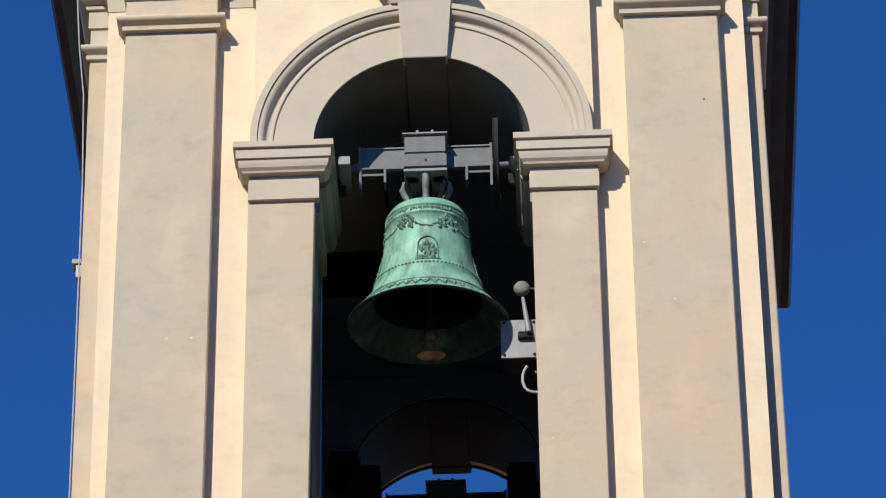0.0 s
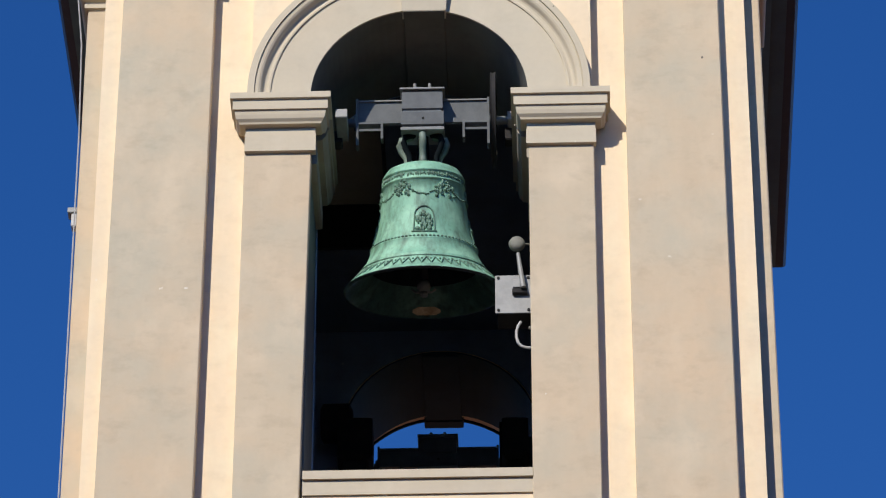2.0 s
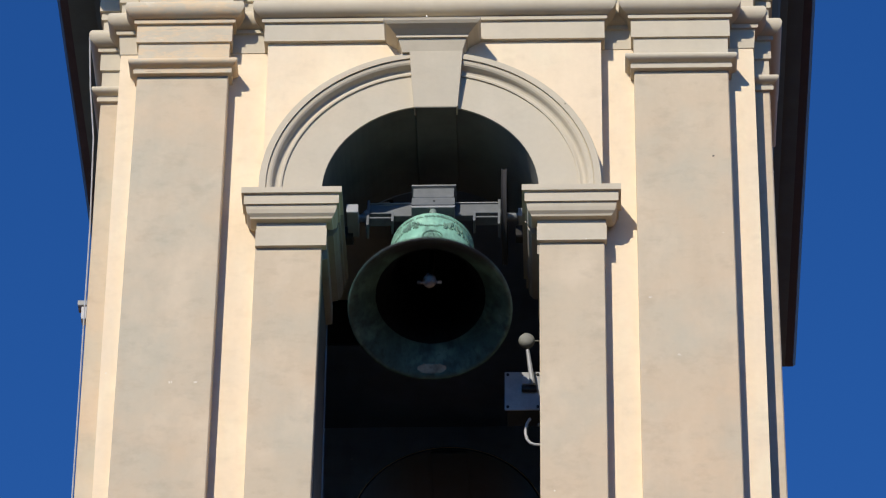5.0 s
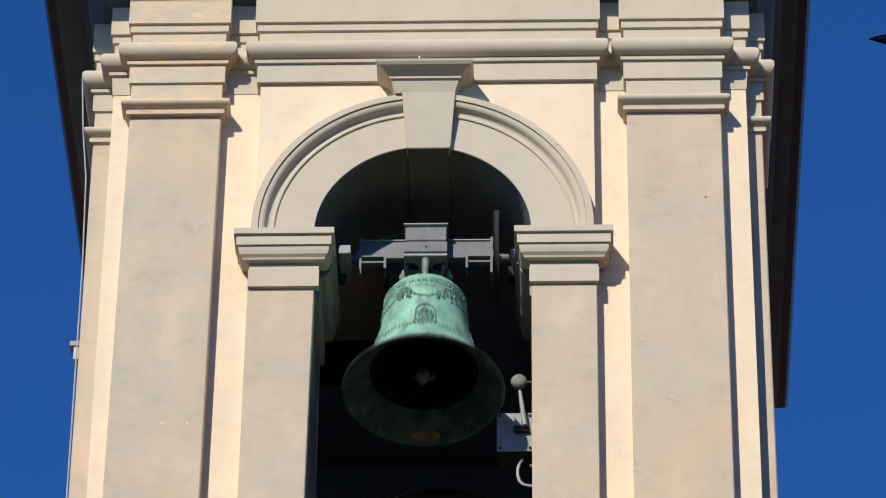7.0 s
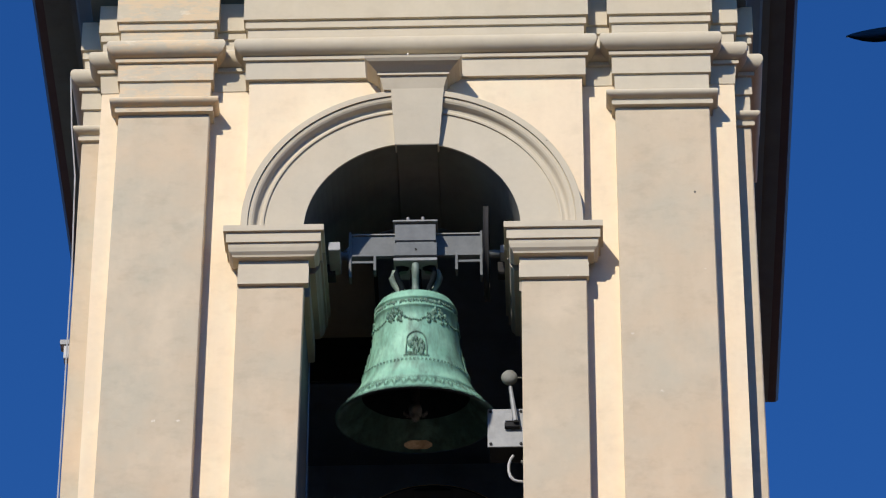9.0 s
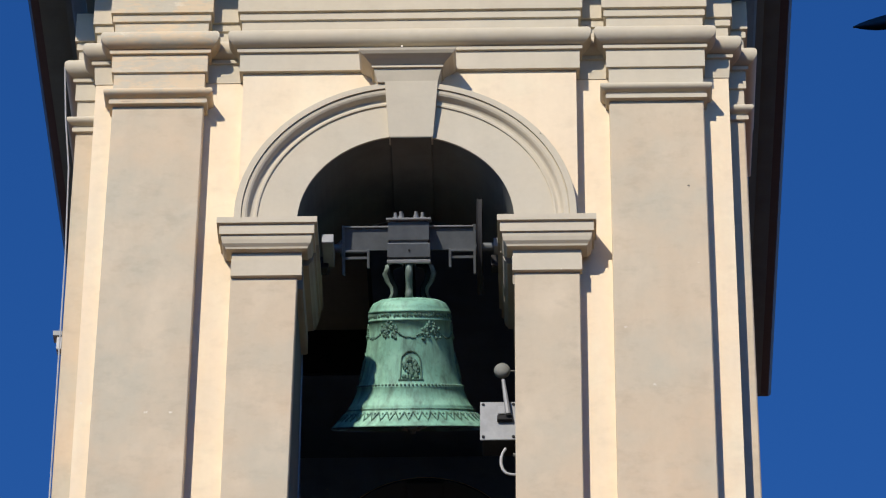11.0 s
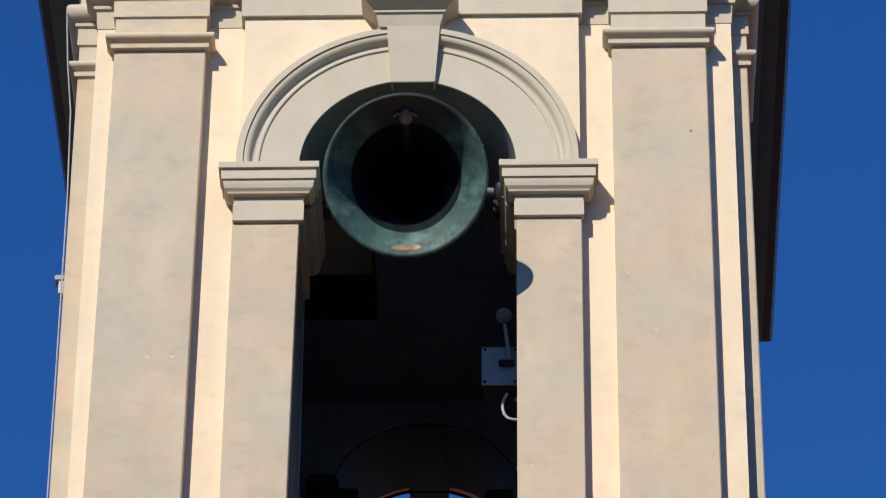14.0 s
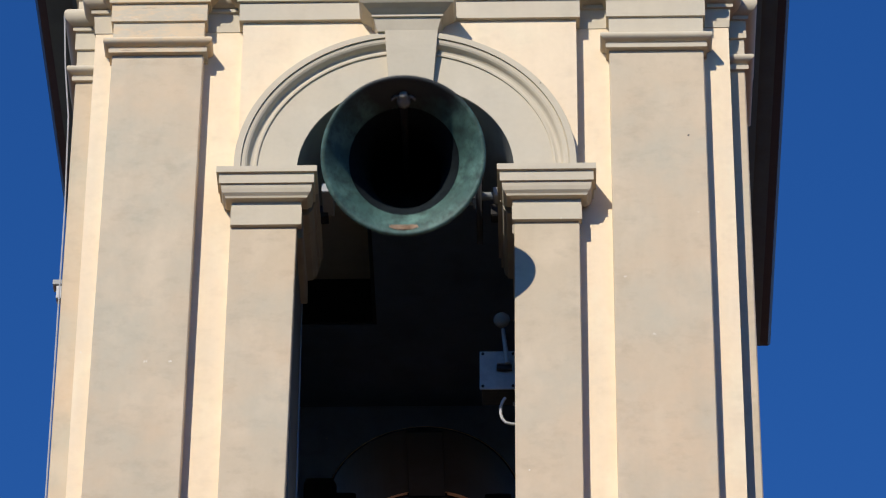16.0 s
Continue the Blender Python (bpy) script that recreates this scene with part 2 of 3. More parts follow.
# the tower
HW, SPRING, OX = 0.797, 22.63, -0.016          # half width of the openings, springing height
WX, WY = 2.385, 5.22               # right edge and depth of the shaft
WL, WF = -2.36, 0.036              # left edge and front plane of the recessed wall
FACE = -0.09                      # plane of the entablature over pilasters and bay
SHAFT = -0.077                     # plane of the pilaster shafts and the bay's wall
SILL = 19.38
TOP = 24.058                      # underside of the entablature
tower = thing("bell_tower", "cream and grey rendered bell tower with an open arched belfry", "tower")

bm = bmesh.new()
slab(bm, WL, WX, WF, WY, 0, SILL - 0.02)
part("shaft", bm, CREAM, tower)
bm = bmesh.new()
arch_wall(bm, WX, WF, 0.9, SILL - 0.02, 25.0, HW + 0.012, SPRING, ox=OX, left=WL)
part("front_wall", bm, CREAM, tower)
bm = bmesh.new()
reveal(bm, WF + 0.004, 0.9, SILL, HW + 0.010, SPRING, OX)
part("reveal", bm, REVEAL, tower, "grey lining of the arched opening, darkened for its shade")
bm = bmesh.new()
reveal(bm, -0.097, WF + 0.002, SPRING - 0.02, HW + 0.009, SPRING, OX)
part("arch_lining", bm, REVEAL, tower, "underside of the moulded arch, darkened for its shade")
bm = bmesh.new()
arch_wall(bm, WX, WY - 0.9, WY, SILL - 0.02, 25.0, HW, SPRING, left=WL)
part("rear_wall", bm, CREAM, tower)
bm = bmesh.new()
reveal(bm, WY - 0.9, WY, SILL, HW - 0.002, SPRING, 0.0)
part("rear_reveal", bm, REAR_TRIM, tower, "lining of the rear opening, shade put into its colour")
for s in (-1, 1):
    bm = bmesh.new()
    e = WX if s > 0 else -WL
    slab(bm, min(s * e, s * (WX - 0.6)), max(s * e, s * (WX - 0.6)), 0.9, WY - 0.9, SILL - 0.02, 25.0)
    part("side_wall", bm, CREAM, tower)
# lining of the belfry, its bluish shade put into the colour
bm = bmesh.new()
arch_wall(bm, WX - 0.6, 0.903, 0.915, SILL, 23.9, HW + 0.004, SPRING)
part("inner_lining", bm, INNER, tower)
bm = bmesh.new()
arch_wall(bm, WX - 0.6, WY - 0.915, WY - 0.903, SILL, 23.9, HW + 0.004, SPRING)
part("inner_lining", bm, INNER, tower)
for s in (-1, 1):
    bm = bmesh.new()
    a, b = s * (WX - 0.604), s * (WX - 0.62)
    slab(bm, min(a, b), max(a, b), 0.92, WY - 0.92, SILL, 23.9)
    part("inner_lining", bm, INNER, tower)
bm = bmesh.new()
# with an open hatch in it
slab(bm, -0.35, 1.76, 0.92, WY - 0.92, 23.62, 23.76)
slab(bm, -1.76, -1.16, 0.92, WY - 0.92, 23.62, 23.76)
slab(bm, -1.16, -0.35, 0.92, 1.28, 23.62, 23.76)
slab(bm, -1.16, -0.35, 3.17, WY - 0.92, 23.62, 23.76)
# dark box added above the hatch so that it stays black
hatch = bmesh.new()
for box in ((-1.16, -1.13, 1.28, 3.17), (-0.38, -0.35, 1.28, 3.17), (-1.13, -0.38, 1.28, 1.31), (-1.13, -0.38, 3.14, 3.17)):
    slab(hatch, *box, 23.63, 24.3)
slab(hatch, -1.16, -0.35, 1.28, 3.17, 24.3, 24.33)
part("hatch_lining", hatch, LIGHT_SINK, tower, "added dark box that keeps the open ceiling hatch black")
part("belfry_ceiling", bm, CEILING, tower, "belfry ceiling with an open hatch, shade put into its colour")
bm = bmesh.new()
# unseen floor, near black so that little light bounces up into the bell
slab(bm, -1.76, 1.76, 0.92, WY - 0.92, SILL - 0.02, SILL + 0.02)
part("belfry_floor", bm, LIGHT_SINK, tower, "unseen belfry floor, near black to cut bounced light")


def turned_to(side):
    """The pose that carries front-face mouldings to another face of the tower."""
    if side == "front":
        return Matrix.Identity(4)
    if side == "rear":
        return Matrix.Translation((0, WY, 0)) @ Matrix.Rotation(math.pi, 4, "Z")
    s = 1 if side == "right" else -1
    return Matrix.Translation((WX if s > 0 else WL, WY / 2, 0)) @ Matrix.Rotation(s * math.pi / 2, 4, "Z")


CAP = [(0.0, 23.752), (0.024, 23.756), (0.026, 23.792), (0.016, 23.797), (0.018, 23.812)] + [(0.02 + 0.046 * math.sin(math.pi * i / 18), 23.851 - 0.037 * math.cos(math.pi * i / 18)) for i in range(1, 18)] + [(0.01, 23.889), (0.0, 23.89)]
ENT = [(0.0, 23.88), (0.0, 24.058), (0.018, 24.062), (0.018, 24.226), (0.038, 24.229), (0.04, 24.26), (0.03, 24.263)] + [(0.024 + 0.082 * math.sin(math.pi * i / 30), 24.346 - 0.082 * math.cos(math.pi * i / 30)) for i in range(1, 30)] + [(0.012, 24.432), (0.012, 24.545), (0.03, 24.55), (0.03, 24.605), (0.022, 24.61), (0.022, 24.622), (0.045, 24.625), (0.045, 24.9)]
ENT_BAY = [(0.018, TOP)] + [(e, z) for e, z in ENT if z > 24.07]
SIDE_HALF = WY / 2


def pilasters(side):
    m = turned_to(side)
    half = WX if side in ("front", "rear") else SIDE_HALF
    edge = {"left": 0.235, "right": 0.18}.get(side, 0.175)
    f = {"left": -0.155, "right": -0.12}.get(side, FACE)
    for s in (-1, 1):
        a, b = s * (half - edge), s * (half - edge - 0.7)
        x0, x1 = min(a, b), max(a, b)
        if side == "front":
            x0, x1 = (-2.214, -1.532) if s < 0 else (1.488, 2.19)
        bm = bmesh.new()
        lean = 0.006 if side == "front" and s < 0 else 0.0
        shaft_slab(bm, x0, x1, SHAFT if f == FACE else f, WF + 0.02, 15.0, 23.765, lean, lean)
        trim = PATCHY if side == "front" and s < 0 else STONE
        p = part("pilaster", bm, GREY, tower, "grey rendered pilaster with a moulded capital", m)
        bm = bmesh.new()
        mould(bm, x0, x1, f, WF + 0.05, CAP)
        part("capital", bm, trim, p)
        bm = bmesh.new()
        mould(bm, x0, x1, f, WF + 0.05, ENT)
        part("entablature_block", bm, trim, p)


for side in ("front", "left", "right", "rear"):
    pilasters(side)
    m = turned_to(side)
    hb = 1.255 if side in ("front", "rear") else 1.4
    bm = bmesh.new()
    mould(bm, -hb, hb, FACE, WF + 0.05, ENT_BAY)
    part("entablature_bay", bm, STONE, tower, at=m)
bm = bmesh.new()
mould(bm, WL, WX, WF, WY, [(0.006, TOP)] + [(e, z) for e, z in ENT if z > 24.07])
part("entablature", bm, STONE, tower)


def bay(side):
    m = turned_to(side)
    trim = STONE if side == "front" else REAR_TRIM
    ox = OX if side == "front" else -OX
    bm = bmesh.new()
    arch_wall(bm, 1.245, SHAFT, WF - 0.002, SPRING - 0.04, TOP + 0.004, HW + 0.01, SPRING, ox=ox)
    part("bay_wall", bm, CREAM, tower, at=m)
    # moulded arch
    prof = [(HW - 0.004, -0.09), (HW - 0.004, -0.105), (1.086, -0.105), (1.086, -0.117), (1.098, -0.119), (1.106, -0.115), (1.118, -0.111), (1.132, -0.114), (1.142, -0.124), (1.149, -0.142), (1.157, -0.156), (1.17, -0.165), (1.19, -0.169), (1.2, -0.164), (1.2, -0.181), (1.247, -0.181), (1.25, -0.178), (1.25, -0.05)]
    bm = bmesh.new()
    n = 56
    loft(bm, [[(ox + r * math.cos(math.pi * i / n), y, SPRING + (r * math.sin(math.pi * i / n) if 0 < i < n else -0.03)) for r, y in prof] for i in range(n + 1)], closed=False, cap=False)
    part("archivolt", bm, trim, tower, "grey moulded arch over the opening", m)
    # keystone, wider at its top
    kx = 0.018 if side == "front" else 0.0
    bm = bmesh.new()
    rings = []
    for z, w, y in ((23.378, 0.158, -0.145), (23.383, 0.162, -0.148), (23.7, 0.185, -0.185), (23.9, 0.2, -0.205)):
        rings.append([(kx - w, y, z), (kx + w, y, z), (kx + w, -0.05, z), (kx - w, -0.05, z)])
    loft(bm, rings)
    k = part("keystone", bm, trim, tower, at=m)
    bm = bmesh.new()
    slab(bm, kx - 0.15, kx + 0.15, -0.143, -0.052, 23.374, 23.379)
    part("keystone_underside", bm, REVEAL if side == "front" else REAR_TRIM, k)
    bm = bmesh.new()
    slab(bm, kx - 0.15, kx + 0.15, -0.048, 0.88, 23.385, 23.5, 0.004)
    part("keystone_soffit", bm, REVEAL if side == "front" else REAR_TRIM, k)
    bm = bmesh.new()
    mould(bm, -0.232, 0.212, -0.2, 0.0, [(0.0, 23.862), (0.03, 23.965), (0.045, 23.968), (0.045, 23.99), (0.06, 24.0), (0.085, 24.02), (0.12, 24.04), (0.135, 24.06), (0.14, 24.078), (0.0, 24.085)])
    part("keystone_cap", bm, STONE, k)
    for s in (-1, 1):
        x0, x1 = (-1.28, ox - HW + 0.016) if s < 0 else (ox + HW - 0.004, 1.25)
        low = 0.0 if s < 0 else 0.026
        bm = bmesh.new()
        lean = 1.0 if side == "front" and s < 0 else 0.0
        shaft_slab(bm, x0, x1, SHAFT, WF + 0.01, SILL - 1.4, 22.14 + low, 0.004 * lean, 0.011 * lean, 0.006)
        j = part("jamb_pilaster", bm, GREY, tower, "grey rendered jamb pilaster carrying the arch", m)
        bm = bmesh.new()
        shift = 0.018 if s < 0 else 0.0
        steps = [(0.0, 22.132 + low), (0.016, 22.137 + low), (0.016, 22.29), (0.012, 22.292), (0.012, 22.345), (0.055, 22.35), (0.06, 22.365), (0.078, 22.385), (0.086, 22.415), (0.09, 22.45), (0.104, 22.452), (0.104, 22.535), (0.124, 22.54), (0.124, 22.592), (0.11, 22.6), (0.0, 22.605)]
        mould(bm, x0 + shift, x1 + shift, FACE, -0.06, steps)
        part("impost", bm, STONE, j)
        bm = bmesh.new()
        loft(bm, [[(x0 + shift - e, 0.06, z), (x1 + shift + e, 0.06, z), (x1 + shift + e, 0.86, z), (x0 + shift - e, 0.86, z)] for e, z in steps])
        part("impost_return", bm, SHADED_TRIM if side == "front" else REAR_TRIM, j)
    bm = bmesh.new()
    mould(bm, ox - HW + 0.003, ox + HW - 0.003, FACE + 0.01, 0.95, [(0.0, SILL - 0.07), (0.0, SILL - 0.002)])
    part("sill", bm, STONE, tower, at=m)
    bm = bmesh.new()
    slab(bm, ox - HW + 0.003, ox + HW - 0.003, FACE + 0.03, 0.02, SILL - 0.19, SILL - 0.07)
    part("sill_band", bm, STONE, tower, at=m)
    bm = bmesh.new()
    slab(bm, ox - HW + 0.003, ox + HW - 0.003, FACE + 0.045, 0.02, SILL - 1.3, SILL - 0.19)
    part("parapet_panel", bm, CREAM, tower, at=m)


bay("front")
bay("rear")

# eaves and roof
EX0, EX1, EY0, EY1 = -3.01, 2.945, -0.86, 5.95


def eave(profile):
    bm = bmesh.new()
    mould(bm, EX0, EX1, EY0, EY1, profile)
    return bm


bm = bmesh.new()
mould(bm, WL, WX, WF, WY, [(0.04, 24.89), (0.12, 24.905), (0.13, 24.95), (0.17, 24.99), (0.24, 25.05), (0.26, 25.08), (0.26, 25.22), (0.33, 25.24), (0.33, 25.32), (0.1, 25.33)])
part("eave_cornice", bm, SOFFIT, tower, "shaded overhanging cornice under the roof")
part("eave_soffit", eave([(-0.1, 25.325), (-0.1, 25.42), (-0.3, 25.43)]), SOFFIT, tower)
part("gutter", eave([(-0.11, 25.36), (-0.03, 25.365), (-0.005, 25.4), (0.0, 25.5), (-0.1, 25.51)]), GUTTER, tower, "dark metal roof gutter")
part("roof", eave([(-0.05, 25.505), (-0.05, 25.54), (-2.7, 26.9)]), TILE, tower, "low tiled roof of the tower")

# the swinging bell
PIVOT = Vector((-0.005, 0.40, 22.7655))
BODY = [(0.0, -0.37), (0.1407, -0.375), (0.2121, -0.385), (0.268, -0.413), (0.2926, -0.45), (0.2975, -0.47), (0.3057, -0.475), (0.3062, -0.485), (0.2994, -0.49), (0.3013, -0.535), (0.3086, -0.54), (0.309, -0.55), (0.3013, -0.555), (0.3099, -0.645), (0.322, -0.745), (0.336, -0.845), (0.358, -0.945), (0.3788, -1.01), (0.3884, -1.03), (0.3953, -1.035), (0.3951, -1.045), (0.3936, -1.055), (0.4198, -1.12), (0.4471, -1.17), (0.4577, -1.175), (0.459, -1.185), (0.4877, -1.23), (0.53, -1.28), (0.571, -1.313), (0.59, -1.33)]
INSIDE = [(0.590, -1.330), (0.587, -1.341), (0.569, -1.345), (0.553, -1.335), (0.512, -1.295), (0.482, -1.263), (0.42, -1.195), (0.395, -1.155), (0.35, -1.085), (0.30, -0.945), (0.268, -0.795), (0.255, -0.645), (0.245, -0.515), (0.2, -0.465), (0.1, -0.445), (0.0, -0.445)]


def radius_at(z):
    for (r0, z0), (r1, z1) in zip(BODY[4:], BODY[5:]):
        if z1 <= z <= z0 and z0 != z1:
            return r0 + (r1 - r0) * (z0 - z) / (z0 - z1)
    return 0.3


def on_bell(a, z, out=0.0):
    """A place on the bell's skin: a is the angle from the front, in radians."""
    r = radius_at(z) + out
    return (r * math.sin(a), -r * math.cos(a), z)


def skin(bm, profile, n=72):
    rings = [[(max(r, 0.001) * math.cos(2 * math.pi * i / n), max(r, 0.001) * math.sin(2 * math.pi * i / n), z) for i in range(n)] for r, z in profile]
    loft(bm, rings, cap=False)


def skin_patch(bm, a):
    """A worn patch on the inner lip round the angle a."""
    rows = [(0.542, -1.328), (0.53, -1.313), (0.514, -1.297), (0.497, -1.278)]
    vs = []
    for n, (r, z) in enumerate(rows):
        w = (0.13, 0.2, 0.2, 0.12)[n]
        vs.append([bm.verts.new(((r - 0.003) * math.cos(a + w * u), (r - 0.003) * math.sin(a + w * u), z)) for u in (-1, -0.6, -0.2, 0.2, 0.6, 1)])
    for p, q in zip(vs, vs[1:]):
        for i in range(5):
            bm.faces.new((p[i], p[i + 1], q[i + 1], q[i]))


def build_bell(label, at):
    bell = thing("bell", label, "bell", at, "bells of the belfry")
    bm = bmesh.new()
    skin(bm, BODY)
    body = part("bell_body", bm, VERD, bell, "green verdigris bronze bell body", smooth=True)
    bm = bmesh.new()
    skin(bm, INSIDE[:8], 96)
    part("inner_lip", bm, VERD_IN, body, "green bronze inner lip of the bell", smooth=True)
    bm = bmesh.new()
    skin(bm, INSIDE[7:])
    part("bell_inside", bm, SHADE_SOOT, body, "inside of the bell, dark with soot and painted shade", smooth=True)
    bm = bmesh.new()
    skin_patch(bm, math.pi / 2)
    part("strike_mark", bm, WORN, body, "bare bronze mark where the clapper strikes")
    rnd = random.Random(4)
    # bead line above the sound bow, zigzag band at the lip
    bm = bmesh.new()
    for i in range(84):
        a = 2 * math.pi * i / 84
        blob(bm, on_bell(a, -1.027, 0.003), 0.011, 0.011, 0.009, 6, 4)
    tagged(part("bead_band", bm, VERD_DARK, body), kind="stuff")
    bm = bmesh.new()
    for i in range(48):
        a = 2 * math.pi * i / 48
        w = math.pi / 48
        tube(bm, [on_bell(a - w, -1.228, 0.002), on_bell(a, -1.288, 0.003), on_bell(a + w, -1.228, 0.002)], 0.0065, 5)
        blob(bm, on_bell(a, -1.240, 0.001), 0.009, 0.009, 0.009, 5, 4)
    tube(bm, [on_bell(2 * math.pi * i / 60, -1.205, 0.002) for i in range(61)], 0.006, 5)
    tagged(part("lip_band", bm, VERD_DARK, body), kind="stuff")
    # letters of the worn inscription band, as plain bars
    bm = bmesh.new()
    for i in range(150):
        a = 2 * math.pi * (i + rnd.uniform(-0.3, 0.3)) / 150
        if rnd.random() < 0.92:
            blob(bm, on_bell(a, -0.513 + rnd.uniform(-0.006, 0.006), 0.001), rnd.uniform(0.005, 0.01), 0.007, rnd.uniform(0.008, 0.022), 5, 4)
    tagged(part("inscription_band", bm, VERD_DARK, body), kind="stuff")
    # garlands hung between leaf sprays
    for g in range(6):
        a0 = 2 * math.pi * (g + 0.03) / 6
        bm = bmesh.new()
        for i in range(19):
            u = i / 18 * 2 - 1
            a = a0 + u * math.pi / 6 * 0.9
            z = -0.678 + 0.105 * u * u + rnd.uniform(-0.006, 0.006)
            blob(bm, on_bell(a, z, 0.0), 0.01, 0.01, rnd.uniform(0.006, 0.011), 6, 4)
        part("garland", bm, VERD_DARK, body)
        bm = bmesh.new()
        ac = a0 + math.pi / 6
        for i in range(46):
            q = rnd.uniform(-1, 1)
            a = ac + q * 0.2 + rnd.uniform(-0.07, 0.07)
            z = -0.606 - abs(q) * 0.04 + rnd.uniform(-0.05, 0.05)
            blob(bm, on_bell(a, z, 0.0), rnd.uniform(0.006, 0.017), 0.014, rnd.uniform(0.006, 0.022), 6, 4)
        part("leaf_spray", bm, VERD_DARK, body)
    # arched relief panels
    for g in range(4):
        a0 = 2 * math.pi * g / 4 + 0.04
        up = 0.012
        bm = bmesh.new()
        tube(bm, [on_bell(a0 - 0.21, -1.000 + up, 0.002), on_bell(a0 - 0.21, -0.865 + up, 0.002)] + [on_bell(a0 - 0.21 * math.cos(math.pi * i / 10), -0.865 + up + 0.075 * math.sin(math.pi * i / 10), 0.003) for i in range(1, 10)] + [on_bell(a0 + 0.21, -0.865 + up, 0.002), on_bell(a0 + 0.21, -1.000 + up, 0.002)], 0.006, 5)
        tube(bm, [on_bell(a0 - 0.25 + 0.05 * i, -1.000 + up, 0.002) for i in range(11)], 0.007, 5)
        for i in range(40):
            a = a0 + rnd.uniform(-0.17, 0.17)
            z = rnd.uniform(-0.975, -0.83)
            blob(bm, on_bell(a, z, 0.0), rnd.uniform(0.008, 0.02), 0.016, rnd.uniform(0.012, 0.03), 6, 4)
        part("relief_panel", bm, VERD_DARK, body, "worn relief panel with an arched frame")
    # headstock
    bm = bmesh.new()
    slab(bm, -0.15, 0.15, -0.15, 0.15, 0.036, 0.192, 0.014)
    hs = part("headstock", bm, IRON, bell, "grey painted steel headstock block")
    bm = bmesh.new()
    slab(bm, -0.158, 0.158, -0.158, 0.158, -0.082, 0.026, 0.005)
    slab(bm, -0.14, 0.14, -0.14, 0.14, 0.02, 0.04)
    slab(bm, -0.148, 0.148, -0.14, 0.14, -0.1, -0.08)
    part("lower_block", bm, IRON, hs)
    bm = bmesh.new()
    slab(bm, -0.165, 0.165, -0.165, 0.165, 0.196, 0.211, 0.003)
    slab(bm, -0.14, 0.14, -0.14, 0.14, 0.188, 0.198)
    part("cover_plate", bm, GALV, hs)
    bm = bmesh.new()
    slab(bm, -0.16, 0.16, -0.16, 0.16, -0.124, -0.098, 0.004)
    part("base_plate", bm, GALV, hs)
    bm = bmesh.new()
    turned(bm, [(0.009, -0.012), (0.009, 0.006)], 8)
    part("grease_nipple", bm, DARK_IRON, hs, at=pose(0.005, -0.155, -0.03, 90))
    for s in (-1, 1):
        bm = bmesh.new()
        x0, x1 = (0.152, 0.476) if s > 0 else (-0.476, -0.152)
        slab(bm, x0, x1, -0.03, 0.02, -0.02, 0.148, 0.003)
        part("beam_arm", bm, IRON, hs)
        bm = bmesh.new()
        slab(bm, x0, x1, -0.042, 0.032, 0.149, 0.161, 0.002)
        part("flange", bm, GALV, hs)
        bm = bmesh.new()
        a, b = s * 0.475, s * 0.31
        slab(bm, min(a, b), max(a, b), -0.06, 0.05, -0.034, -0.018, 0.002)
        slab(bm, min(a, b), max(a, b), -0.05, -0.036, -0.086, -0.066, 0.002)
        slab(bm, s * 0.302 - 0.009, s * 0.302 + 0.009, -0.06, 0.05, -0.15, -0.012, 0.002)
        slab(bm, s * 0.484 - 0.009, s * 0.484 + 0.009, -0.06, 0.06, -0.2, 0.166, 0.002)
        part("bracket", bm, IRON, hs)
        bm = bmesh.new()
        turned(bm, [(0.06, s * 0.494), (0.06, s * 0.51), (0.032, s * 0.511), (0.032, s * 0.64)], 20, "x")
        part("gudgeon", bm, IRON, hs)
    for x, y in ((-0.055, -0.1), (0.055, -0.1), (-0.1, 0.0), (0.1, 0.0), (-0.055, 0.1), (0.055, 0.1)):
        bm = bmesh.new()
        turned(bm, [(0.02, 0.208), (0.02, 0.23), (0.012, 0.231), (0.012, 0.262)], 10)
        part("bolt", bm, GALV, hs, at=pose(x, y, 0))
    # bronze crown loops: one to the front and rear, two curling out at the sides
    for a, out in ((-90, 0.0), (90, 0.0), (180, 0.03), (0, 0.03), (-150, 0.02), (-30, 0.02)):
        c, s = math.cos(radians(a)), math.sin(radians(a))
        slim = 0.8 if out == 0.02 else 1.0
        bm = bmesh.new()
        way = [(0.07, -0.125), (0.1, -0.13), (0.13 + out, -0.15), (0.142 + out, -0.19), (0.128 + out, -0.24), (0.105 + out * 0.6, -0.29), (0.112, -0.34), (0.13, -0.392)]
        tube(bm, [(d * c, d * s, z) for d, z in way], [v * slim for v in (0.024, 0.027, 0.029, 0.029, 0.026, 0.025, 0.028, 0.034)], 10)
        # slim loops get the near-black bronze, painting the shaded gap between the others
        part("crown_loop", bm, CROWN if slim == 1.0 else SHADE_SOOT, bell, smooth=True)
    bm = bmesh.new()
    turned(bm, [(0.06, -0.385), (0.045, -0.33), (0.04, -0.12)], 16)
    # shade under the headstock put into the post's colour
    part("crown_post", bm, SHADE_SOOT, bell, smooth=True)
    # swing wheel
    bm = bmesh.new()
    n = 48
    loft(bm, [[(x, r * math.cos(2 * math.pi * i / n), r * math.sin(2 * math.pi * i / n)) for x, r in ((0.503, 0.32), (0.503, 0.36), (0.515, 0.352), (0.53, 0.352), (0.543, 0.36), (0.543, 0.32))] for i in range(n + 1)], cap=False)
    for i in range(4):
        a = math.pi / 4 * i
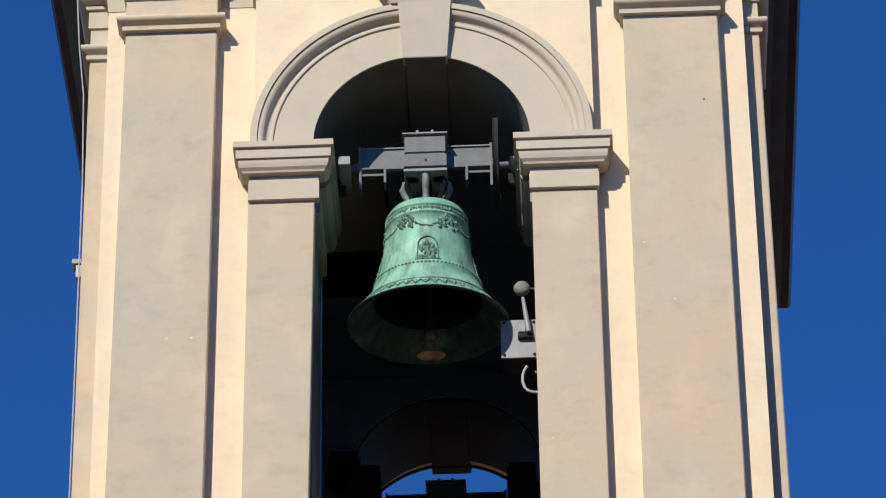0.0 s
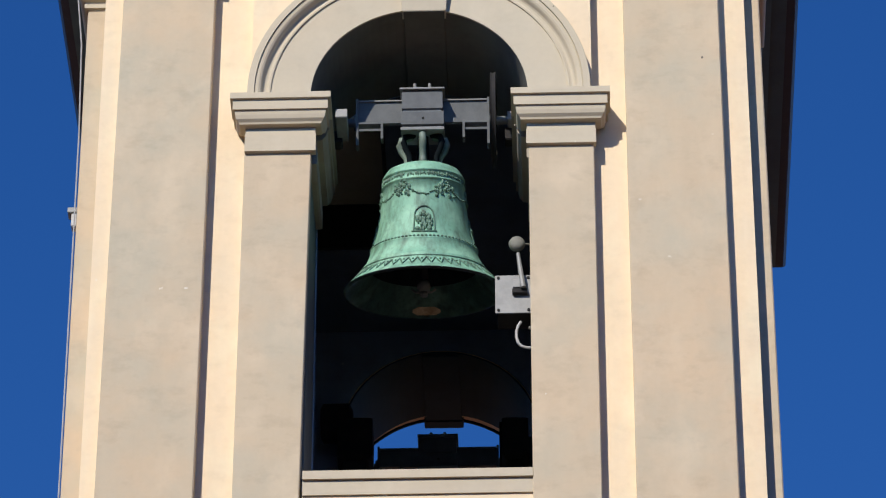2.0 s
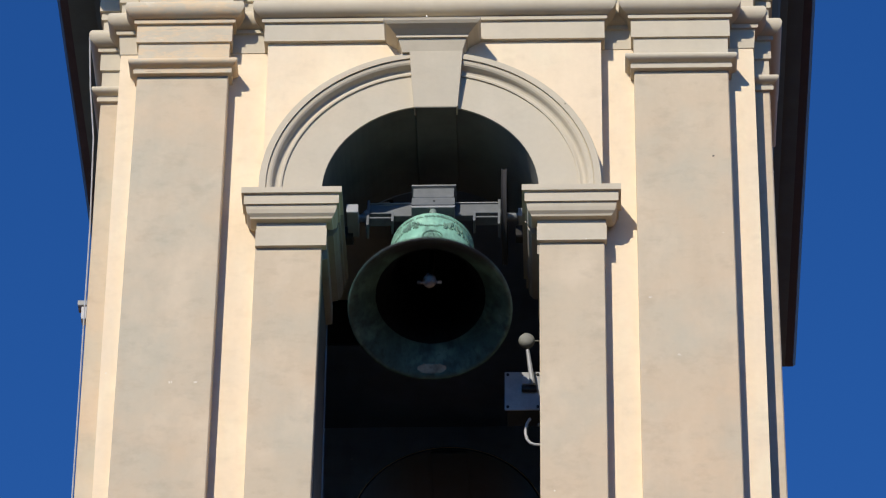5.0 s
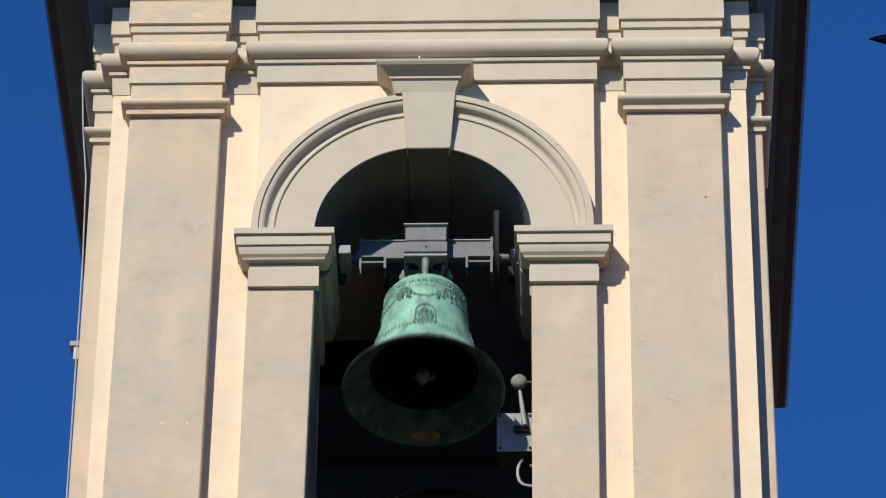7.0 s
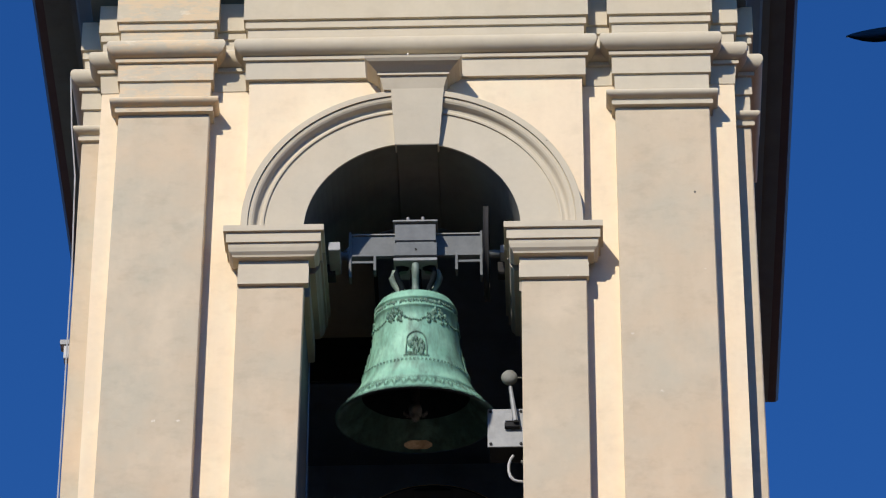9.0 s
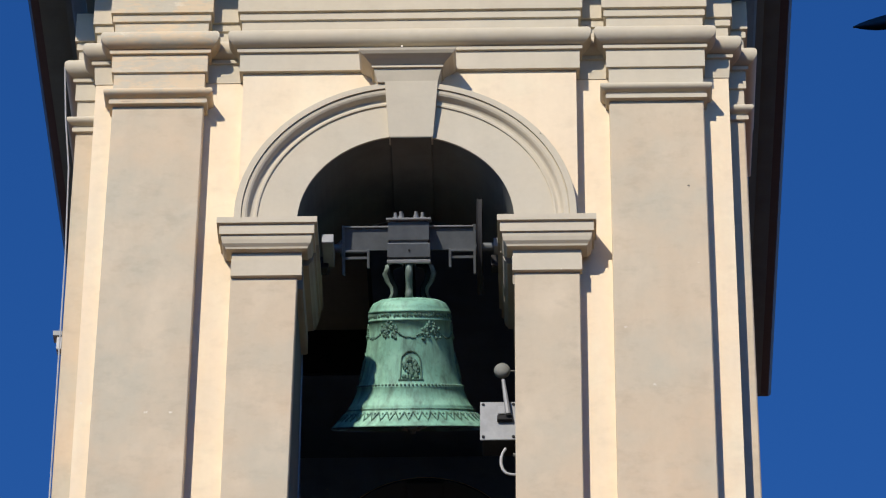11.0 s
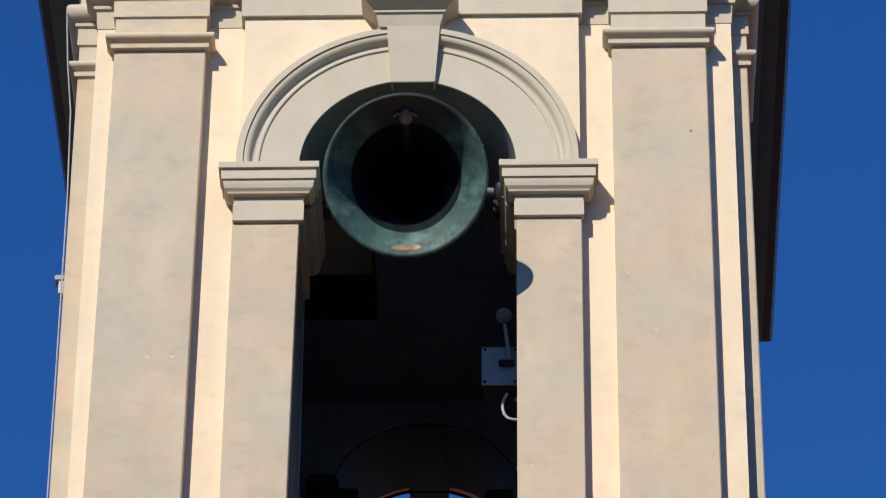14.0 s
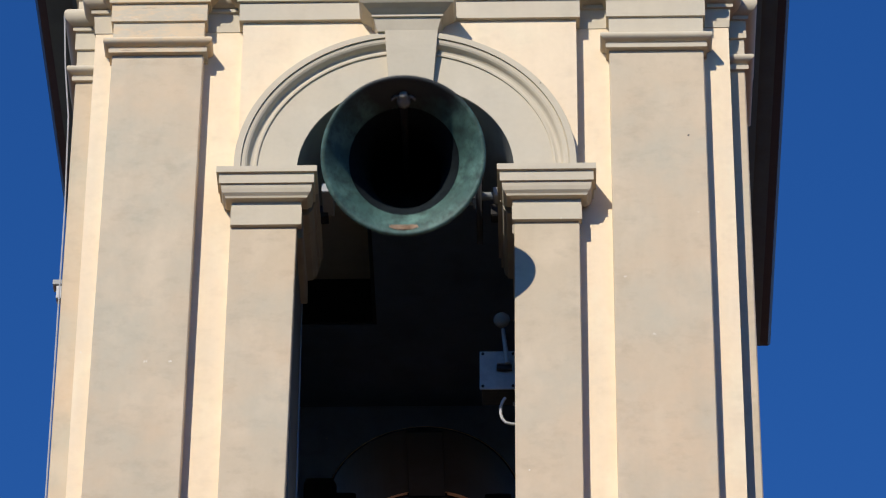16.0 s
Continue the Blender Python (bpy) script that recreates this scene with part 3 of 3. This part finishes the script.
        tube(bm, [(0.523, -0.34 * math.cos(a), -0.34 * math.sin(a)), (0.523, 0.34 * math.cos(a), 0.34 * math.sin(a))], 0.018, 6)
    part("swing_wheel", bm, DARK_IRON, bell, "dark iron swing wheel")
    bm = bmesh.new()
    tube(bm, [(0, 0, 0.0), (0, 0, -0.3), (0, 0, -0.7), (0, 0, -0.84)], [0.018, 0.022, 0.028, 0.034], 10)
    clapper = part("clapper", bm, DARK_IRON, bell, "iron clapper with a worn ball", pose(0, 0, -0.445), smooth=True)
    bm = bmesh.new()
    blob(bm, (0, 0, -0.88), 0.05, 0.05, 0.055, 14, 9)
    tube(bm, [(0, 0, -0.92), (0, 0, -0.955)], [0.028, 0.03], 10)
    part("ball", bm, BALL, clapper, "worn iron clapper ball", smooth=True)
    bm = bmesh.new()
    tube(bm, [(-0.085, 0.005, -0.90), (-0.06, 0, -0.925), (0, 0, -0.93), (0.06, 0, -0.925), (0.085, 0.005, -0.90)], 0.009, 6)
    part("hook", bm, BALL, clapper)
    return bell, clapper


bell, clapper = build_bell("green verdigris bronze bell swinging in the arched opening", pose(*PIVOT))
rear_bell, rear_clapper = build_bell("dark bronze bell hanging still in the rear opening", pose(-0.03, WY - 0.45, 22.6))
REST_TILT = 37.6


# flecks and dark spots in the plaster
def plaster_mark(name, x, z, y, w, h, mat, seed, tilt=0.0):
    rnd = random.Random(seed)
    n = 24
    pts = []
    for i in range(n):
        a = 2 * math.pi * i / n
        r = rnd.uniform(0.4, 1.0)
        u, v = w * r * math.cos(a), h * r * math.sin(a)
        pts.append((x + u, z + v + u * tilt))
    bm = bmesh.new()
    loft(bm, [[(px, y, pz) for px, pz in pts], [(px, y - 0.0006, pz) for px, pz in pts]])
    part(name, bm, mat, tower)


WHITE = stucco("white_lime", (0.76, 0.7, 0.6), (0.75, 0.68, 0.57), (0.7, 0.65, 0.57), 0.5)
DARK_SPOT = stucco("dark_stain", (0.1, 0.09, 0.08), (0.12, 0.1, 0.09), (0.08, 0.08, 0.08))
F2 = SHAFT - 0.0005
for q in ((-1.85, 20.947, F2, 0.007, 0.014), (-1.835, 20.95, F2, 0.006, 0.013), (-1.666, 20.948, F2, 0.016, 0.012), (0.876, 19.989, F2, 0.008, 0.01), (-0.055, 24.21, -0.198, 0.01, 0.012)):
    plaster_mark("white_fleck", *q, WHITE, int(abs(q[0]) * 1000))
for q in ((0.974, 23.369, -0.1815, 0.006, 0.009), (-0.045, 24.66, FACE - 0.042, 0.004, 0.014), (0.24, 24.7, FACE - 0.042, 0.014, 0.008), (0.93, 24.66, FACE - 0.042, 0.02, 0.005), (2.056, 22.945, F2, 0.01, 0.014)):
    plaster_mark("dark_spot", *q, DARK_SPOT, int(abs(q[0]) * 1000))


# bearing blocks and dark posts under the headstock
def bearing(x0, x1, y, zb, label, lead=0.07):
    b = thing("bearing_stand", label, "bearing", group="bearings of the bells")
    bm = bmesh.new()
    drop = 0.075 if lead > 0.2 else 0.0
    slab(bm, x0, x1, y - lead, y + 0.07, zb - 0.045 - drop, zb + 0.035 - drop, 0.006)
    part("bearing_block", bm, GALV, b)
    bm = bmesh.new()
    s = -1 if x0 < 0 else 1
    slab(bm, min(s * 0.60, s * 0.785), max(s * 0.60, s * 0.785), y + 0.02, y + 0.12, zb - 0.16, zb - 0.05, 0.01)
    part("wall_bracket", bm, DARK_IRON, b)
    return b


# electric striking hammer on the jamb
def hammer():
    h = thing("bell_hammer", "electric striking hammer with a galvanised plate on the jamb", "hammer", pose(-0.004, 0.39, 0.279))
    bm = bmesh.new()
    slab(bm, 0.522, 0.784, 0.08, 0.092, 20.79, 21.125, 0.003)
    plate = part("plate", bm, GALV, h)
    for x in (0.545, 0.762):
        for z in (20.815, 21.10):
            bm = bmesh.new()
            turned(bm, [(0.011, -0.008), (0.011, 0.006)], 8)
            part("screw", bm, DARK_IRON, plate, at=pose(x, 0.078, z, 90))
    bm = bmesh.new()
    slab(bm, 0.535, 0.78, 0.093, 0.3, 20.8, 21.1, 0.006)
    part("housing", bm, DARK_IRON, h)
    bm = bmesh.new()
    slab(bm, 0.65, 0.70, 0.04, 0.079, 20.99, 21.06, 0.004)
    part("bracket", bm, GALV, h)
    bm = bmesh.new()
    slab(bm, 0.645, 0.755, 0.045, 0.079, 20.945, 20.985, 0.004)
    part("hinge", bm, DARK_IRON, h)
    bm = bmesh.new()
    tube(bm, [(0.725, 0.03, 20.98), (0.708, 0.02, 21.12), (0.69, 0.01, 21.27)], [0.021, 0.018, 0.013], 8)
    part("arm", bm, GALV, h)
    bm = bmesh.new()
    turned(bm, [(0.02, -0.036), (0.045, -0.03), (0.058, -0.014), (0.06, 0.004), (0.054, 0.02), (0.036, 0.03), (0.016, 0.033)], 20)
    part("striker", bm, COPPER, h, "worn round striker pad", pose(0.683, 0.0, 21.345, 96, 18, 0), smooth=True)
    bm = bmesh.new()
    tube(bm, [(0.74, 0.03, 21.365), (0.79, 0.05, 21.375)], 0.008, 6)
    part("stop_pin", bm, COPPER, h)
    bm = bmesh.new()
    tube(bm, [(0.705, 0.1, 20.725), (0.685, 0.1, 20.69), (0.672, 0.1, 20.64), (0.672, 0.1, 20.59), (0.685, 0.1, 20.54), (0.71, 0.1, 20.51), (0.745, 0.1, 20.498), (0.8, 0.1, 20.495)], 0.011, 8)
    part("cable_loop", bm, CABLE, h)
    bm = bmesh.new()
    tube(bm, [(0.76, 0.1, 20.67), (0.79, 0.1, 20.665)], 0.014, 8)
    part("cable_end", bm, COPPER, h)
    return h


bearing(-0.64, -0.555, PIVOT.y, PIVOT.z, "steel bearing block on a dark wall bracket at the jamb", 0.23)
bearing(0.62, 0.74, PIVOT.y, PIVOT.z, "steel bearing block on a dark wall bracket at the jamb")
bearing(-0.72, -0.62, WY - 0.45, 22.6, "dark bearing block of the rear bell")
bearing(0.66, 0.78, WY - 0.45, 22.6, "dark bearing block of the rear bell")
hammer()


def drive(x0, x1, top, label):
    d = thing("bell_drive", label, "motor", group="drives of the rear bell")
    bm = bmesh.new()
    slab(bm, x0, x1, WY - 1.25, WY - 0.95, top - 0.4, top, 0.03)
    part("motor_box", bm, DARK_IRON, d)
    bm = bmesh.new()
    slab(bm, x0 + 0.05, x1 - 0.05, WY - 1.2, WY - 1.0, SILL + 0.02, top - 0.39, 0.01)
    part("stand", bm, DARK_IRON, d)
    if x0 < 0:
        bm = bmesh.new()
        turned(bm, [(0.12, -0.95), (0.16, -0.93), (0.16, -0.72), (0.1, -0.69)], 20, "x")
        part("drum", bm, DARK_IRON, d, at=pose(0, WY - 1.1, 22.6))
    return d


drive(-0.81, -0.53, 22.57, "dark motor and drum of the rear bell on a stand")
drive(0.5, 0.71, 22.55, "dark housing of the rear bell on a stand")

# small lightning-wire clamp on the flank of the tower
clamp = thing("wire_clamp", "small grey metal wire clamp on the tower's flank", "clamp")
bm = bmesh.new()
slab(bm, -2.675, -2.53, 0.95, 1.05, 22.40, 22.45, 0.006)
part("bracket", bm, GALV, clamp)
bm = bmesh.new()
slab(bm, -2.645, -2.6, 0.96, 1.04, 22.28, 22.40, 0.006)
part("clip", bm, CABLE, clamp)
bm = bmesh.new()
tube(bm, [(-2.618, 0.14, 24.33), (-2.588, 0.165, 23.84), (-2.545, 0.2, 23.4), (-2.528, 0.22, 22.6), (-2.525, 0.228, 21.0), (-2.525, 0.228, 0.0)], 0.006, 6)
part("wire", bm, CABLE, clamp)


# a twig of the tree over the camera, with narrow leaves
def twig(at):
    g = thing("leafy_twig", "hanging twig with narrow dark green leaves", "twig", at)
    bm = bmesh.new()
    tube(bm, [(0.085, 0.0, 0.02), (0.11, 0.0, 0.06), (0.13, 0.02, 0.16), (0.2, 0.05, 0.4), (0.5, 0.1, 1.0)], [0.0015, 0.002, 0.003, 0.004, 0.006], 6)
    part("stem", bm, LEAF, g)
    rnd = random.Random(9)
    spots = [(0.085, 0.0, 0.02, -12, 0.088)] + [(0.118 + 0.012 * i, 0.01, 0.1 + 0.045 * i, rnd.uniform(-40, 80), rnd.uniform(0.06, 0.085)) for i in range(6)]
    for x, y, z, turn, length in spots:
        bm = bmesh.new()
        n = 10
        rows = []
        for i in range(n + 1):
            u = i / n
            w = 0.012 * math.sin(math.pi * min(1, u * 0.94 + 0.05)) ** 0.8
            d = -0.006 * math.sin(math.pi * u)
            rows.append([(-length * u, 0.0006, w + d), (-length * u, 0.003, d), (-length * u, 0.0006, -w + d), (-length * u, -0.0006, d)])
        loft(bm, rows)
        part("leaf", bm, LEAF, g, at=pose(x, y, z, 0, turn, 0), smooth=True)
    return g


leafy_twig = twig(pose(1.394, -22.435, 5.473))

# what moves
SWAY = [(0, 1.45, -22.40, 5.42), (3.0, 1.436, -22.40, 5.42), (3.5, 1.4235, -22.396, 5.424), (4.2, 1.44, -22.40, 5.43), (6.3, 1.402, -22.43, 5.465), (6.9, 1.394, -22.435, 5.473), (8.0, 1.383, -22.432, 5.471), (8.7, 1.378, -22.431, 5.47), (10.0, 1.388, -22.433, 5.472), (11.0, 1.395, -22.435, 5.473), (11.5, 1.386, -22.442, 5.483), (12.0, 1.43, -22.445, 5.48), (12.4, 1.386, -22.448, 5.49), (14.0, 1.39, -22.445, 5.49), (16.0, 1.395, -22.44, 5.485)]
# turning points of the swing: seconds, angle between the bell's axis and the line of sight's cross plane
SWING = [(-0.62, 50), (0.28, 26), (1.08, 58.5), (2.1, 20), (2.94, 64), (3.87, 14), (4.77, 70), (5.67, 9), (6.59, 75.5), (7.49, 3), (8.44, 80.5), (9.38, -3), (10.33, 89), (11.25, -14), (12.2, 96), (13.13, -22), (14.14, 101), (15.085, -28), (16.045, 103.5), (16.97, -30)]
CLAP = [(0, -14), (0.5, -14), (1.0, -12), (1.2, -5), (1.5, 0), (2.0, 6), (2.5, -8), (2.8, -8), (3.0, 0), (3.2, 2), (3.5, 4), (3.9, 2), (4.3, -14), (4.6, -8), (5.0, 14), (5.6, 4), (6.0, -14), (6.3, -16), (6.4, 0), (6.5, 9), (6.6, 13), (6.7, 17), (6.9, 19), (7.0, 10), (7.4, -4), (7.8, -18), (8.0, -14), (8.2, 2), (8.4, 16), (8.5, 26), (8.7, 28), (9.0, 8), (9.4, -24), (9.8, -16), (10.2, 20), (10.4, 30), (10.7, 20), (11.2, -28), (11.6, -22), (11.8, -16), (11.9, 4), (12.0, 17), (12.1, 28), (12.2, 33), (12.4, 31), (12.5, 23), (12.6, 8), (13.0, -28), (13.4, -28), (13.7, -8), (13.8, 4), (14.0, 29), (14.2, 30), (14.4, 26), (14.5, 17), (14.6, 8), (15.0, -30), (15.4, -28), (15.7, 2), (15.8, 14), (16.0, 29)]


def swing(t):
    for (t0, a), (t1, b) in zip(SWING, SWING[1:]):
        if t0 <= t <= t1:
            return a + (b - a) * 0.5 * (1 - math.cos(math.pi * (t - t0) / (t1 - t0))) - REST_TILT


def motions():
    walk(bell, [(i / 10, pose(*PIVOT, -swing(i / 10))) for i in range(161)])
    walk(clapper, [(t, pose(0, 0, -0.445, -a)) for t, a in CLAP])
    walk(leafy_twig, [(t, pose(x, y, z, 0, 6 * math.sin(t), 0)) for t, x, y, z in SWAY])


motions()
